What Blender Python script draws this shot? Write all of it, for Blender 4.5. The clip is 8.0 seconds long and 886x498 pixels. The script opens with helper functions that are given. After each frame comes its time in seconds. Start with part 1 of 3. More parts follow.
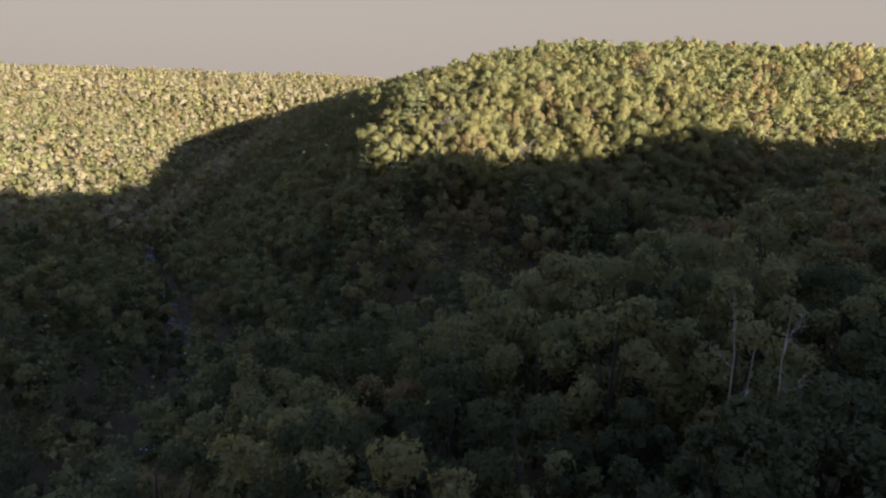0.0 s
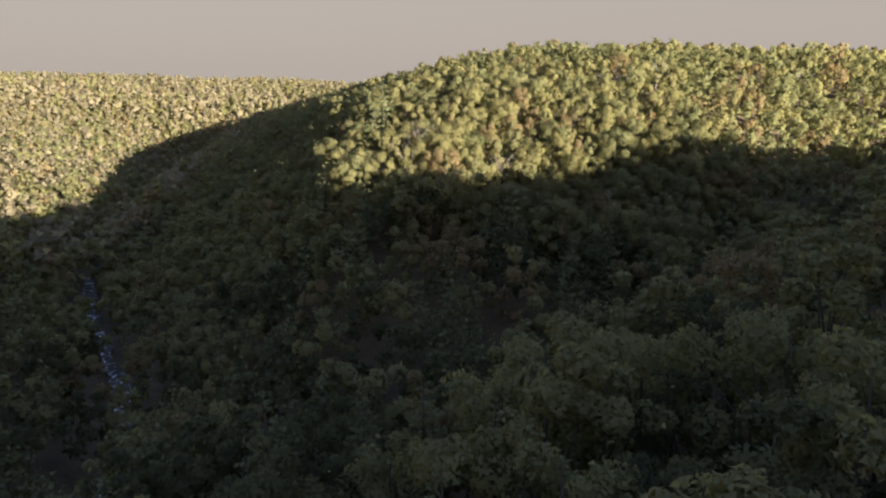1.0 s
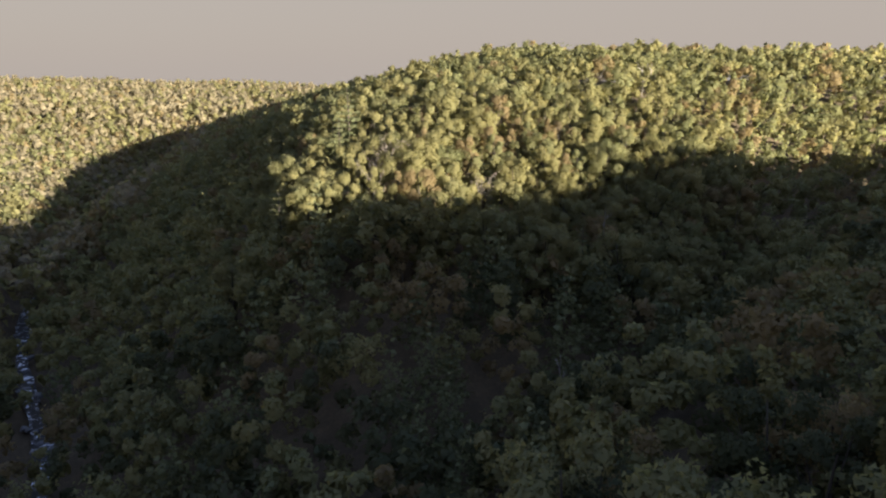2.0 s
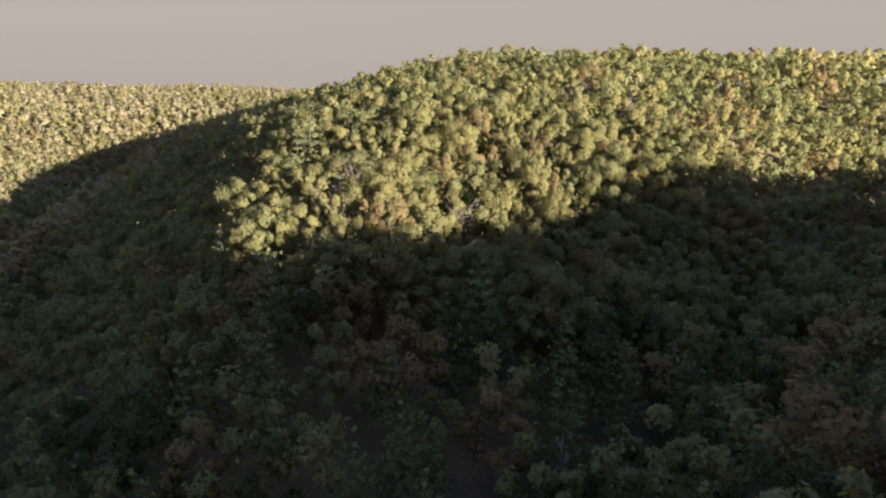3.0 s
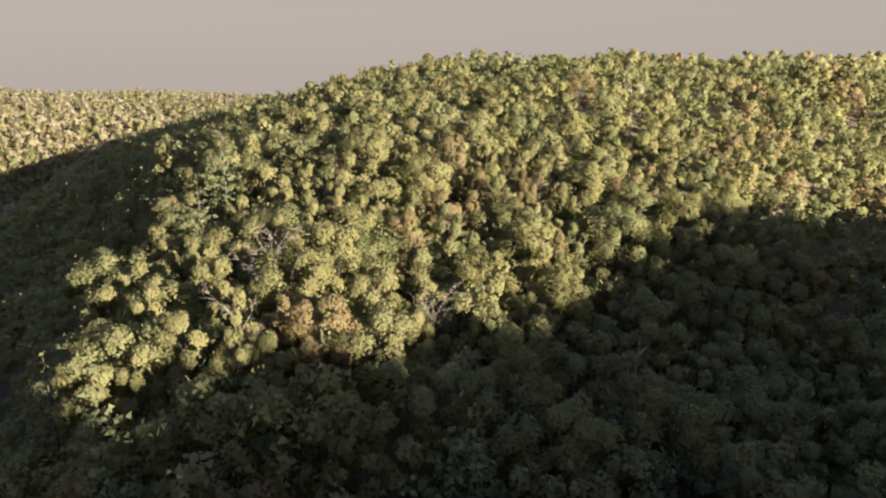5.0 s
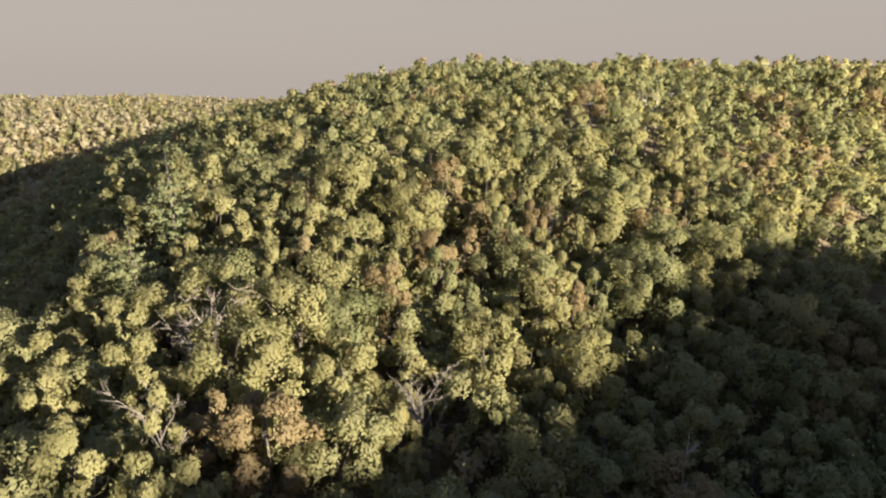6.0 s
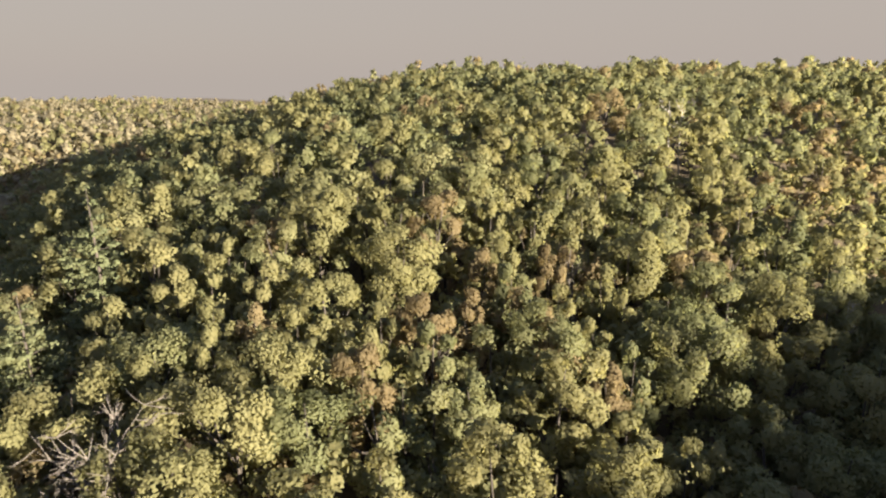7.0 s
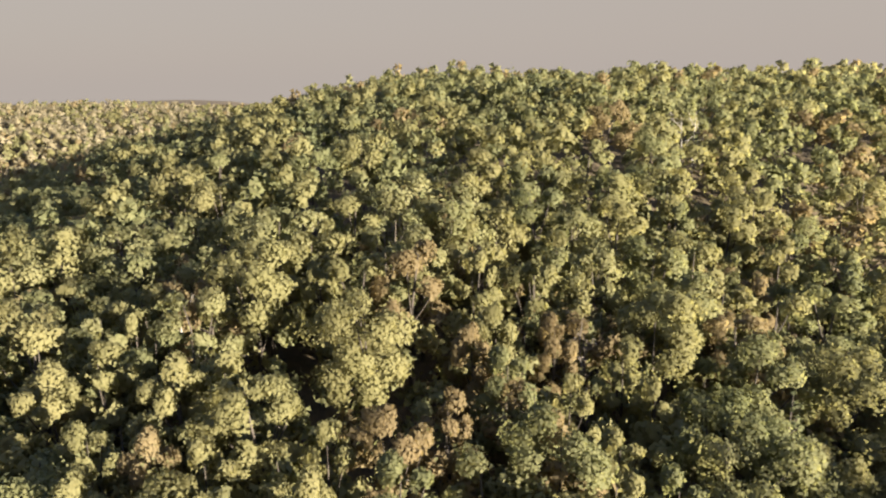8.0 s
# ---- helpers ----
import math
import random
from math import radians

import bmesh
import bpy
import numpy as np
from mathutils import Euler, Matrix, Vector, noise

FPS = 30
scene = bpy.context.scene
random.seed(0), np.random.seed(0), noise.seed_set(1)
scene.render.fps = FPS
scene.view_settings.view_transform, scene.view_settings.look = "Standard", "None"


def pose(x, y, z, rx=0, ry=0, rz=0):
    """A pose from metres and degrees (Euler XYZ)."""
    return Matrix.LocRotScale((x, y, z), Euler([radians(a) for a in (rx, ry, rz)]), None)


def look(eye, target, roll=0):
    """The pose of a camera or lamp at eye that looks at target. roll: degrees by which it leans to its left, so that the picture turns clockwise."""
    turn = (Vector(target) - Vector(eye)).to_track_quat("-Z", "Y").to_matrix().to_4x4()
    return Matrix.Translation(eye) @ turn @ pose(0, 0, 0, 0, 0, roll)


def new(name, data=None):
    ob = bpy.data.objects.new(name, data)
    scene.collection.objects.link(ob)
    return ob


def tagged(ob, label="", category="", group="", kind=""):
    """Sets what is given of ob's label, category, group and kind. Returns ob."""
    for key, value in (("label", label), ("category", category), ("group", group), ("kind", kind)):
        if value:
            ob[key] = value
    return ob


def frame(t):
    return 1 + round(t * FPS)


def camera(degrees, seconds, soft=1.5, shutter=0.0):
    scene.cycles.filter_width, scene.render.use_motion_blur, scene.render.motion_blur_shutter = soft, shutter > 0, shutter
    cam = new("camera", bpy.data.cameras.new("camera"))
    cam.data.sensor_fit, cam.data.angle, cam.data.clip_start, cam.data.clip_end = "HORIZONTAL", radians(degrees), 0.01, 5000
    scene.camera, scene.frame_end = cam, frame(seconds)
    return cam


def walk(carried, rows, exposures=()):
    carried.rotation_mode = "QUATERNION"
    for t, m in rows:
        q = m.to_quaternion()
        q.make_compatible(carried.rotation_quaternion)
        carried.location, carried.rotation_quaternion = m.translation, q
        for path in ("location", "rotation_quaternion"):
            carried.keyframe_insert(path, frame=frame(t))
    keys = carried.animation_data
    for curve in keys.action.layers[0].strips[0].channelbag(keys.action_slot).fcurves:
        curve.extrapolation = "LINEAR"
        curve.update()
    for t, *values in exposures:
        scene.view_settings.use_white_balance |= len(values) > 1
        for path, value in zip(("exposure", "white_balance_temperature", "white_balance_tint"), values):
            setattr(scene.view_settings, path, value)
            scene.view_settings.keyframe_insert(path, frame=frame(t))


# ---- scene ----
cam = camera(69.4, 8.0, soft=2.2)
PATH = [
    (0, (0.296, -4.671, 68.462), (0.28, -2.741, 67.938), 0.1),
    (0.5, (-0.041, 5.751, 69.154), (-0.007, 7.682, 68.633), -0.1),
    (1, (-0.034, 15.383, 69.94), (0.045, 17.313, 69.421), -0.4),
    (1.5, (0.191, 25.04, 70.798), (0.315, 26.968, 70.281), -0.6),
    (1.7, (0.464, 28.906, 71.19), (0.601, 30.832, 70.67), -0.7),
    (3, (2.891, 54.127, 73.356), (3.125, 56.046, 72.843), -0.8),
    (3.5, (4.108, 63.508, 74.232), (4.371, 65.423, 73.722), -0.9),
    (4, (5.453, 73.108, 75.237), (5.74, 75.021, 74.726), -0.9),
    (4.2, (6.147, 76.68, 75.745), (6.441, 78.592, 75.234), -1.1),
    (5.3, (9.832, 99.605, 76.911), (10.176, 101.508, 76.4), -1.0),
    (5.5, (10.711, 103.237, 77.143), (11.057, 105.142, 76.641), -1.0),
    (6, (12.658, 112.785, 78.079), (13.008, 114.689, 77.576), -1.1),
    (6.5, (14.786, 122.686, 79.074), (15.138, 124.589, 78.571), -1.2),
    (7, (16.887, 132.364, 80.119), (17.242, 134.266, 79.615), -1.3),
    (7.5, (19.356, 141.692, 80.963), (19.726, 143.592, 80.46), -1.4),
    (8, (21.662, 150.884, 82.071), (22.059, 152.778, 81.566), -1.5),
]
walk(cam, [(t, look(eye, target, roll)) for t, eye, target, roll in PATH])

# ---- world, sun, exposure ----
SUN_AZ, SUN_EL = 141.0, 9.2          # degrees clockwise from +y, degrees above the horizon
scene.view_settings.exposure = 2.68

world = bpy.data.worlds.new("evening_sky")
scene.world = world
world.use_nodes = True
wn, wl = world.node_tree.nodes, world.node_tree.links
wn.clear()
sky = wn.new("ShaderNodeTexSky")
sky.sky_type = "NISHITA"
sky.sun_disc = False
sky.sun_elevation, sky.sun_rotation = radians(SUN_EL), radians(SUN_AZ)
sky.dust_density, sky.air_density, sky.ozone_density = 3.0, 1.0, 1.0
bg_sky = wn.new("ShaderNodeBackground")
bg_sky.inputs["Strength"].default_value = 0.021
wl.new(sky.outputs["Color"], bg_sky.inputs["Color"])
bg_haze = wn.new("ShaderNodeBackground")
bg_haze.inputs["Strength"].default_value = 0.158
mix = wn.new("ShaderNodeMixShader")
mix.inputs[0].default_value = 0.92
wout = wn.new("ShaderNodeOutputWorld")
wl.new(bg_sky.outputs[0], mix.inputs[1])
wl.new(bg_haze.outputs[0], mix.inputs[2])
coord = wn.new("ShaderNodeTexCoord")
split = wn.new("ShaderNodeSeparateXYZ")
wl.new(coord.outputs["Generated"], split.inputs[0])
fade = wn.new("ShaderNodeValToRGB")      # the haze thins towards the zenith
fade.color_ramp.interpolation = "EASE"
fade.color_ramp.elements[0].position, fade.color_ramp.elements[0].color = 0.10, (0.505, 0.443, 0.402, 1)
fade.color_ramp.elements[1].position, fade.color_ramp.elements[1].color = 0.85, (0.34, 0.47, 0.9, 1)
wl.new(split.outputs["Z"], fade.inputs[0])
wl.new(fade.outputs[0], bg_haze.inputs["Color"])
wl.new(mix.outputs[0], wout.inputs["Surface"])

sun_data = bpy.data.lights.new("sun", "SUN")
sun_data.energy, sun_data.angle, sun_data.color = 5.0, radians(0.45), (1.0, 0.87, 0.7)
sun = new("sun", sun_data)
to_sun = Vector((math.sin(radians(SUN_AZ)) * math.cos(radians(SUN_EL)), math.cos(radians(SUN_AZ)) * math.cos(radians(SUN_EL)), math.sin(radians(SUN_EL))))
sun.matrix_world = look(to_sun * 400, (0, 0, 0))


# ---- materials ----
def nodes_of(name):
    m = bpy.data.materials.new(name)
    m.use_nodes = True
    n, l = m.node_tree.nodes, m.node_tree.links
    n.clear()
    out = n.new("ShaderNodeOutputMaterial")
    return m, n, l, out


def math_node(n, l, op, a, b):
    k = n.new("ShaderNodeMath")
    k.operation = op
    for i, v in enumerate((a, b)):
        if isinstance(v, (int, float)):
            k.inputs[i].default_value = v
        else:
            l.new(v, k.inputs[i])
    return k.outputs[0]


def noise_node(n, l, scale, detail=2.0, rough=0.5, stretch=None):
    geo = n.new("ShaderNodeNewGeometry")
    src = geo.outputs["Position"]
    if stretch:
        mp = n.new("ShaderNodeMapping")
        mp.inputs["Scale"].default_value = stretch
        l.new(src, mp.inputs["Vector"])
        src = mp.outputs[0]
    t = n.new("ShaderNodeTexNoise")
    t.inputs["Scale"].default_value, t.inputs["Detail"].default_value, t.inputs["Roughness"].default_value = scale, detail, rough
    l.new(src, t.inputs["Vector"])
    return t.outputs["Fac"]


def ramp_node(n, l, fac, stops):
    r = n.new("ShaderNodeValToRGB")
    while len(r.color_ramp.elements) < len(stops):
        r.color_ramp.elements.new(0.5)
    for e, (p, c) in zip(r.color_ramp.elements, stops):
        e.position, e.color = p, (*c, 1)
    l.new(fac, r.inputs[0])
    return r.outputs[0]


def foliage(name, stops, translucent=0.55):
    """Leaves: hue by tree, by clump and by leaf, with some light coming through."""
    m, n, l, out = nodes_of(name)
    info = n.new("ShaderNodeObjectInfo")
    geo = n.new("ShaderNodeNewGeometry")
    v = math_node(n, l, "MULTIPLY", info.outputs["Random"], 0.34)
    v = math_node(n, l, "ADD", v, math_node(n, l, "MULTIPLY", noise_node(n, l, 0.13, 1.0), 0.55))
    v = math_node(n, l, "ADD", v, math_node(n, l, "MULTIPLY", noise_node(n, l, 0.9, 2.0), 0.25))
    v = math_node(n, l, "ADD", v, math_node(n, l, "MULTIPLY", geo.outputs["Random Per Island"], 0.2))
    v = math_node(n, l, "ADD", v, math_node(n, l, "MULTIPLY", noise_node(n, l, 4.5, 3.0, 0.7), 0.3))
    v = math_node(n, l, "SUBTRACT", v, 0.315)
    col = ramp_node(n, l, v, stops)
    p = n.new("ShaderNodeBsdfPrincipled")
    p.inputs["Roughness"].default_value = 0.7
    p.inputs["Specular IOR Level"].default_value = 0.1
    l.new(col, p.inputs["Base Color"])
    tr = n.new("ShaderNodeBsdfTranslucent")
    thin = n.new("ShaderNodeMix")          # light through a leaf comes out yellower
    thin.data_type, thin.blend_type, thin.clamp_result = "RGBA", "MULTIPLY", False
    thin.inputs[0].default_value = 1.0
    thin.inputs[7].default_value = (1.42, 1.38, 1.1, 1)
    l.new(col, thin.inputs[6])
    l.new(thin.outputs[2], tr.inputs["Color"])
    mx = n.new("ShaderNodeMixShader")
    mx.inputs[0].default_value = translucent
    l.new(p.outputs[0], mx.inputs[1])
    l.new(tr.outputs[0], mx.inputs[2])
    l.new(mx.outputs[0], out.inputs["Surface"])
    return m


def solid(name, stops, scale, rough=0.85, bump=0.4, stretch=None, spec=0.3):
    m, n, l, out = nodes_of(name)
    big = noise_node(n, l, scale * 0.15, 2.0)
    fine = noise_node(n, l, scale, 5.0, 0.65, stretch)
    v = math_node(n, l, "ADD", math_node(n, l, "MULTIPLY", big, 0.45), math_node(n, l, "MULTIPLY", fine, 0.55))
    p = n.new("ShaderNodeBsdfPrincipled")
    p.inputs["Roughness"].default_value = rough
    p.inputs["Specular IOR Level"].default_value = spec
    l.new(ramp_node(n, l, v, stops), p.inputs["Base Color"])
    b = n.new("ShaderNodeBump")
    b.inputs["Strength"].default_value, b.inputs["Distance"].default_value = bump, 0.1
    l.new(fine, b.inputs["Height"])
    l.new(b.outputs[0], p.inputs["Normal"])
    l.new(p.outputs[0], out.inputs["Surface"])
    return m


LEAF_GREEN = foliage("leaf_olive_green", [(0.0, (0.106, 0.122, 0.063)), (0.4, (0.166, 0.174, 0.086)), (0.65, (0.198, 0.195, 0.098)), (1.0, (0.22, 0.208, 0.11))])
LEAF_YELLOW = foliage("leaf_yellow_green", [(0.0, (0.155, 0.155, 0.073)), (0.5, (0.2, 0.192, 0.091)), (1.0, (0.228, 0.21, 0.104))])
LEAF_RUSSET = foliage("leaf_russet", [(0.0, (0.14, 0.108, 0.06)), (0.5, (0.196, 0.158, 0.086)), (1.0, (0.232, 0.192, 0.106))])
LEAF_PINE = foliage("needle_green", [(0.0, (0.075, 0.094, 0.05)), (0.5, (0.135, 0.148, 0.076)), (1.0, (0.19, 0.188, 0.094))], 0.4)
# autumn tan, paled in the base colour to stand in for distance haze
LEAF_HAZE_TAN = foliage("leaf_tan_haze", [(0.0, (0.2, 0.18, 0.118)), (0.5, (0.236, 0.21, 0.14)), (1.0, (0.27, 0.24, 0.162))])
# dark green for the shaded woods; part of their shade is in this colour
LEAF_SHADE_DARK = foliage("leaf_dark_green_shade", [(0.0, (0.045, 0.056, 0.034)), (0.5, (0.078, 0.09, 0.05)), (1.0, (0.12, 0.125, 0.068))])
BARK = solid("bark_grey_brown", [(0.2, (0.025, 0.021, 0.017)), (0.55, (0.055, 0.046, 0.037)), (0.9, (0.105, 0.09, 0.074))], 6.0, stretch=(1, 1, 0.25))
DEAD_WOOD = solid("bleached_dead_wood", [(0.2, (0.07, 0.06, 0.05)), (0.6, (0.14, 0.123, 0.104)), (0.9, (0.21, 0.188, 0.162))], 6.0, stretch=(1, 1, 0.2))
LITTER = solid("forest_floor_leaf_litter", [(0.25, (0.034, 0.027, 0.017)), (0.5, (0.082, 0.063, 0.037)), (0.75, (0.14, 0.108, 0.063))], 1.6, 0.95, 0.8)
SNAG_WOOD = solid("pale_weathered_snag", [(0.2, (0.18, 0.166, 0.146)), (0.6, (0.3, 0.28, 0.25)), (0.9, (0.42, 0.395, 0.36))], 6.0, stretch=(1, 1, 0.2))
ROCK = solid("wet_grey_rock", [(0.2, (0.05, 0.052, 0.055)), (0.6, (0.15, 0.155, 0.16)), (0.9, (0.27, 0.27, 0.27))], 2.5, 0.6)
SPECIES = (LEAF_GREEN, LEAF_YELLOW, LEAF_RUSSET, LEAF_PINE, LEAF_HAZE_TAN, LEAF_SHADE_DARK)


def water_material():
    m, n, l, out = nodes_of("creek_water")
    ripple = noise_node(n, l, 1.1, 4.0, 0.7)
    foam_n = noise_node(n, l, 0.5, 5.0, 0.72)
    foam = ramp_node(n, l, foam_n, [(0.55, (0, 0, 0)), (0.6, (1, 1, 1))])
    p = n.new("ShaderNodeBsdfPrincipled")
    p.inputs["Base Color"].default_value = (0.012, 0.015, 0.016, 1)
    p.inputs["Roughness"].default_value = 0.5
    p.inputs["Specular IOR Level"].default_value = 0.25
    b = n.new("ShaderNodeBump")
    b.inputs["Strength"].default_value, b.inputs["Distance"].default_value = 0.6, 0.2
    l.new(ripple, b.inputs["Height"])
    l.new(b.outputs[0], p.inputs["Normal"])
    d = n.new("ShaderNodeBsdfDiffuse")
    d.inputs["Color"].default_value = (0.72, 0.78, 0.84, 1)
    mx = n.new("ShaderNodeMixShader")
    l.new(foam, mx.inputs[0])
    l.new(p.outputs[0], mx.inputs[1])
    l.new(d.outputs[0], mx.inputs[2])
    l.new(mx.outputs[0], out.inputs["Surface"])
    return m


WATER = water_material()

# ---- the lie of the land ----
CREEK = [(-330, -330, 22), (-190, -190, 16), (-105, -80, 11), (-68, 10, 7), (-54, 70, 4), (-53, 118, 2), (-69, 153, 0), (-97, 197, -2), (-124, 250, -5),
         (-150, 330, -9), (-170, 420, -13), (-186, 500, -16), (-190, 575, -17), (-140, 640, -18), (-20, 668, -20), (160, 680, -23), (420, 700, -27), (900, 720, -32)]
RAVINE = [(-53, 98, 4), (-25, 98, 8), (0, 101, 10.5), (26, 119, 12.5), (55, 139, 15), (98, 176, 22), (130, 199, 27), (170, 220, 33), (235, 240, 43), (330, 255, 54)]


def along(line, x, y):
    """Distance to a broken line, its height there, and the side (+1 to its right as it runs)."""
    best, height, side = np.full(x.shape, 1e9), np.zeros(x.shape), np.ones(x.shape)
    for (ax, ay, az), (bx, by, bz) in zip(line[:-1], line[1:]):
        dx, dy = bx - ax, by - ay
        s = np.clip(((x - ax) * dx + (y - ay) * dy) / (dx * dx + dy * dy), 0, 1)
        d = np.hypot(x - ax - s * dx, y - ay - s * dy)
        near = d < best
        best = np.where(near, d, best)
        height = np.where(near, az + s * (bz - az), height)
        side = np.where(near, np.sign((y - ay) * dx - (x - ax) * dy) * -1, side)
    return best, height, side


def soft_min(a, b, k):
    h = np.clip(0.5 + 0.5 * (b - a) / k, 0, 1)
    return b + (a - b) * h - k * h * (1 - h)


def waves(x, y):
    return (np.sin(x * 0.043 + 1.3) * np.cos(y * 0.037 + 0.4) + 0.6 * np.sin(x * 0.091 - y * 0.073 + 2.0) + 0.4 * np.cos(x * 0.021 + y * 0.017))


def ground_height(x, y):
    x, y = np.asarray(x, float), np.asarray(y, float)
    d, z, side = along(CREEK, x, y)
    bank = np.clip(d - 4.5, 0, None)
    east = z + soft_min(0.66 * np.clip(bank - 5, 0, None) + 0.1 * bank * np.exp(-bank / 8), 47.5 + 0.05 * bank + 0.17 * np.clip(bank - 85, 0, None), 6)
    west = z + (25 + 16 * np.clip((y - 560) / 140, 0, 1)) * (1 - np.exp(-bank / 40)) + 0.078 * bank
    west = soft_min(west, 14 * np.clip((-x - 330) / 130, 0, 1) * np.clip((y - 560) / 160, 0, 1) + 42 + 0.055 * np.clip(-x - 145, -100, 600) + 2 * np.sin(x * 0.006 + y * 0.004), 12)
    rd, rz, south = along(RAVINE, x, y)
    gully = rz + 36 * (1 - np.exp(-np.clip(rd - 2, 0, None) / 60)) + 0.09 * rd
    top = 71 - 6.5 * np.clip((x - 60) / 110, 0, 1) - 0.02 * np.clip(y - 440, 0, 400)
    top = top + 3.5 * np.clip((y - 290) / 80, 0, 1) * np.clip((x - 90) / 80, 0, 1)
    top = np.where(south > 0, 37.5, top)
    hill = soft_min(soft_min(east, gully, 9), top, 6)
    h = np.where(side > 0, hill, west)
    # the ridge behind, which keeps the low sun off the valley
    rise = 91.5 - 0.09 * np.clip(x - 203, 0, 18) - 0.02 * np.clip(x - 226, 0, 40) + 0.16 * np.clip(x - 246, 0, 53) + 0.16 * np.clip(x - 290, 0, 30) - 0.12 * np.clip(x - 326, 0, 80) - 0.11 * np.clip(212 - x, 0, None)
    crest = rise - 0.46 * np.sqrt((y + 112) ** 2 + 100) + 4.6
    crest = np.where(y < -112, rise - 0.1 * (-112 - y), crest) - 0.5 * np.clip(-20 - x, 0, None)
    h = np.where(side > 0, -soft_min(-h, -np.minimum(crest, 110), 6), h)
    h = h + 6 * np.exp(-((x + 17) ** 2 + (y - 154) ** 2) / 300)
    h = h + 7.5 * np.exp(-((x + 25) ** 2 / 250 + (y - 186) ** 2 / 420))
    h = h - 6.5 * np.exp(-(((x + 80) / 26) ** 2 + ((y - 262) / 55) ** 2))
    h = h - 4.5 * np.exp(-(((x + 72) / 34) ** 2 + ((y - 370) / 60) ** 2))
    h = h - 8.5 * np.exp(-(((x + 54) / 19) ** 2 + ((y - 258) / 42) ** 2))
    far = np.hypot(x, y - 150)
    h = h + waves(x, y) * np.clip(d / 60, 0.05, 1) * 0.9
    h = h - 4.5 * np.exp(-(((x + 31) / 8) ** 2 + ((y - 190) / 26) ** 2))
    h = h - 2.5 * np.exp(-(((x + 25) / 8) ** 2 + ((y - 216) / 16) ** 2))
    h = h - 3.5 * np.exp(-(((x - 5) / 30) ** 2 + ((y - 28) / 22) ** 2))
    return h - np.clip(far - 840, 0, 900) * 0.09


def mesh_object(name, verts, tris, mats, index=None, smooth=False, parent=None, normals=None):
    me = bpy.data.meshes.new(name)
    verts, tris = np.asarray(verts, np.float32), np.asarray(tris, np.int32)
    me.vertices.add(len(verts))
    me.vertices.foreach_set("co", verts.ravel())
    me.loops.add(tris.size)
    me.loops.foreach_set("vertex_index", tris.ravel())
    me.polygons.add(len(tris))
    me.polygons.foreach_set("loop_start", np.arange(0, tris.size, 3, dtype=np.int32))
    me.polygons.foreach_set("loop_total", np.full(len(tris), 3, np.int32))
    for mt in mats:
        me.materials.append(mt)
    if index is not None:
        me.polygons.foreach_set("material_index", np.asarray(index, np.int32))
    me.polygons.foreach_set("use_smooth", np.full(len(tris), smooth, bool))
    me.update(calc_edges=True)
    if normals is not None:
        me.normals_split_custom_set_from_vertices(np.asarray(normals, np.float32).tolist())
    ob = new(name, me)
    ob.parent = parent
    return ob


def spaced(parts):
    """Coordinates from stretches (start, end, step)."""
    out = []
    for a, b, s in parts:
        out += list(np.arange(a, b, s))
    return np.array(out + [parts[-1][1]])


def build_ground():
    gx = spaced([(-4600, -700, 130), (-700, -220, 16), (-220, 200, 5), (200, 500, 15), (500, 4600, 130)])
    gy = spaced([(-3000, -400, 130), (-400, 0, 14), (0, 360, 5), (360, 1100, 14), (1100, 4900, 130)])
    X, Y = np.meshgrid(gx, gy)
    Z = ground_height(X, Y)
    n, m = X.shape
    i = np.arange(n * m).reshape(n, m)
    a, b, c, d = i[:-1, :-1].ravel(), i[:-1, 1:].ravel(), i[1:, 1:].ravel(), i[1:, :-1].ravel()
    ob = mesh_object("ground", np.stack([X.ravel(), Y.ravel(), Z.ravel()], 1), np.concatenate([np.stack([a, b, c], 1), np.stack([a, c, d], 1)]), [LITTER], smooth=True)
    return tagged(ob, "steep wooded gorge sides covered with brown leaf litter", "ground", kind="structure")


build_ground()


def build_creek():
    pts = np.array([p for p in CREEK[3:13]], float)
    t = np.linspace(0, len(pts) - 1, 150)
    k = np.minimum(t.astype(int), len(pts) - 2)
    p = pts[k] + (pts[k + 1] - pts[k]) * (t - k)[:, None]
    for _ in range(4):
        p[1:-1] = (p[:-2] + 2 * p[1:-1] + p[2:]) / 4
    d = np.gradient(p, axis=0)
    side = np.stack([d[:, 1], -d[:, 0]], 1) / np.hypot(d[:, 0], d[:, 1])[:, None]
    rng = np.random.default_rng(5)
    rows = []
    for s in np.linspace(-1, 1, 9):
        w = 1.7 + 0.5 * np.sin(t * 7)
        q = p.copy()
        q[:, :2] += side * (s * w)[:, None]
        q[:, 2] = p[:, 2] + 1.1 + rng.normal(0, 0.07, len(q))
        rows.append(q)
    v = np.concatenate(rows)
    i = np.arange(len(v)).reshape(9, len(p))
    a, b, c, e = i[:-1, :-1].ravel(), i[:-1, 1:].ravel(), i[1:, 1:].ravel(), i[1:, :-1].ravel()
    tagged(mesh_object("creek", v, np.concatenate([np.stack([a, b, c], 1), np.stack([a, c, e], 1)]), [WATER], smooth=True),
           "narrow dark creek with white rapids in the gorge", "creek", kind="structure")
    return p


creek_line = build_creek()


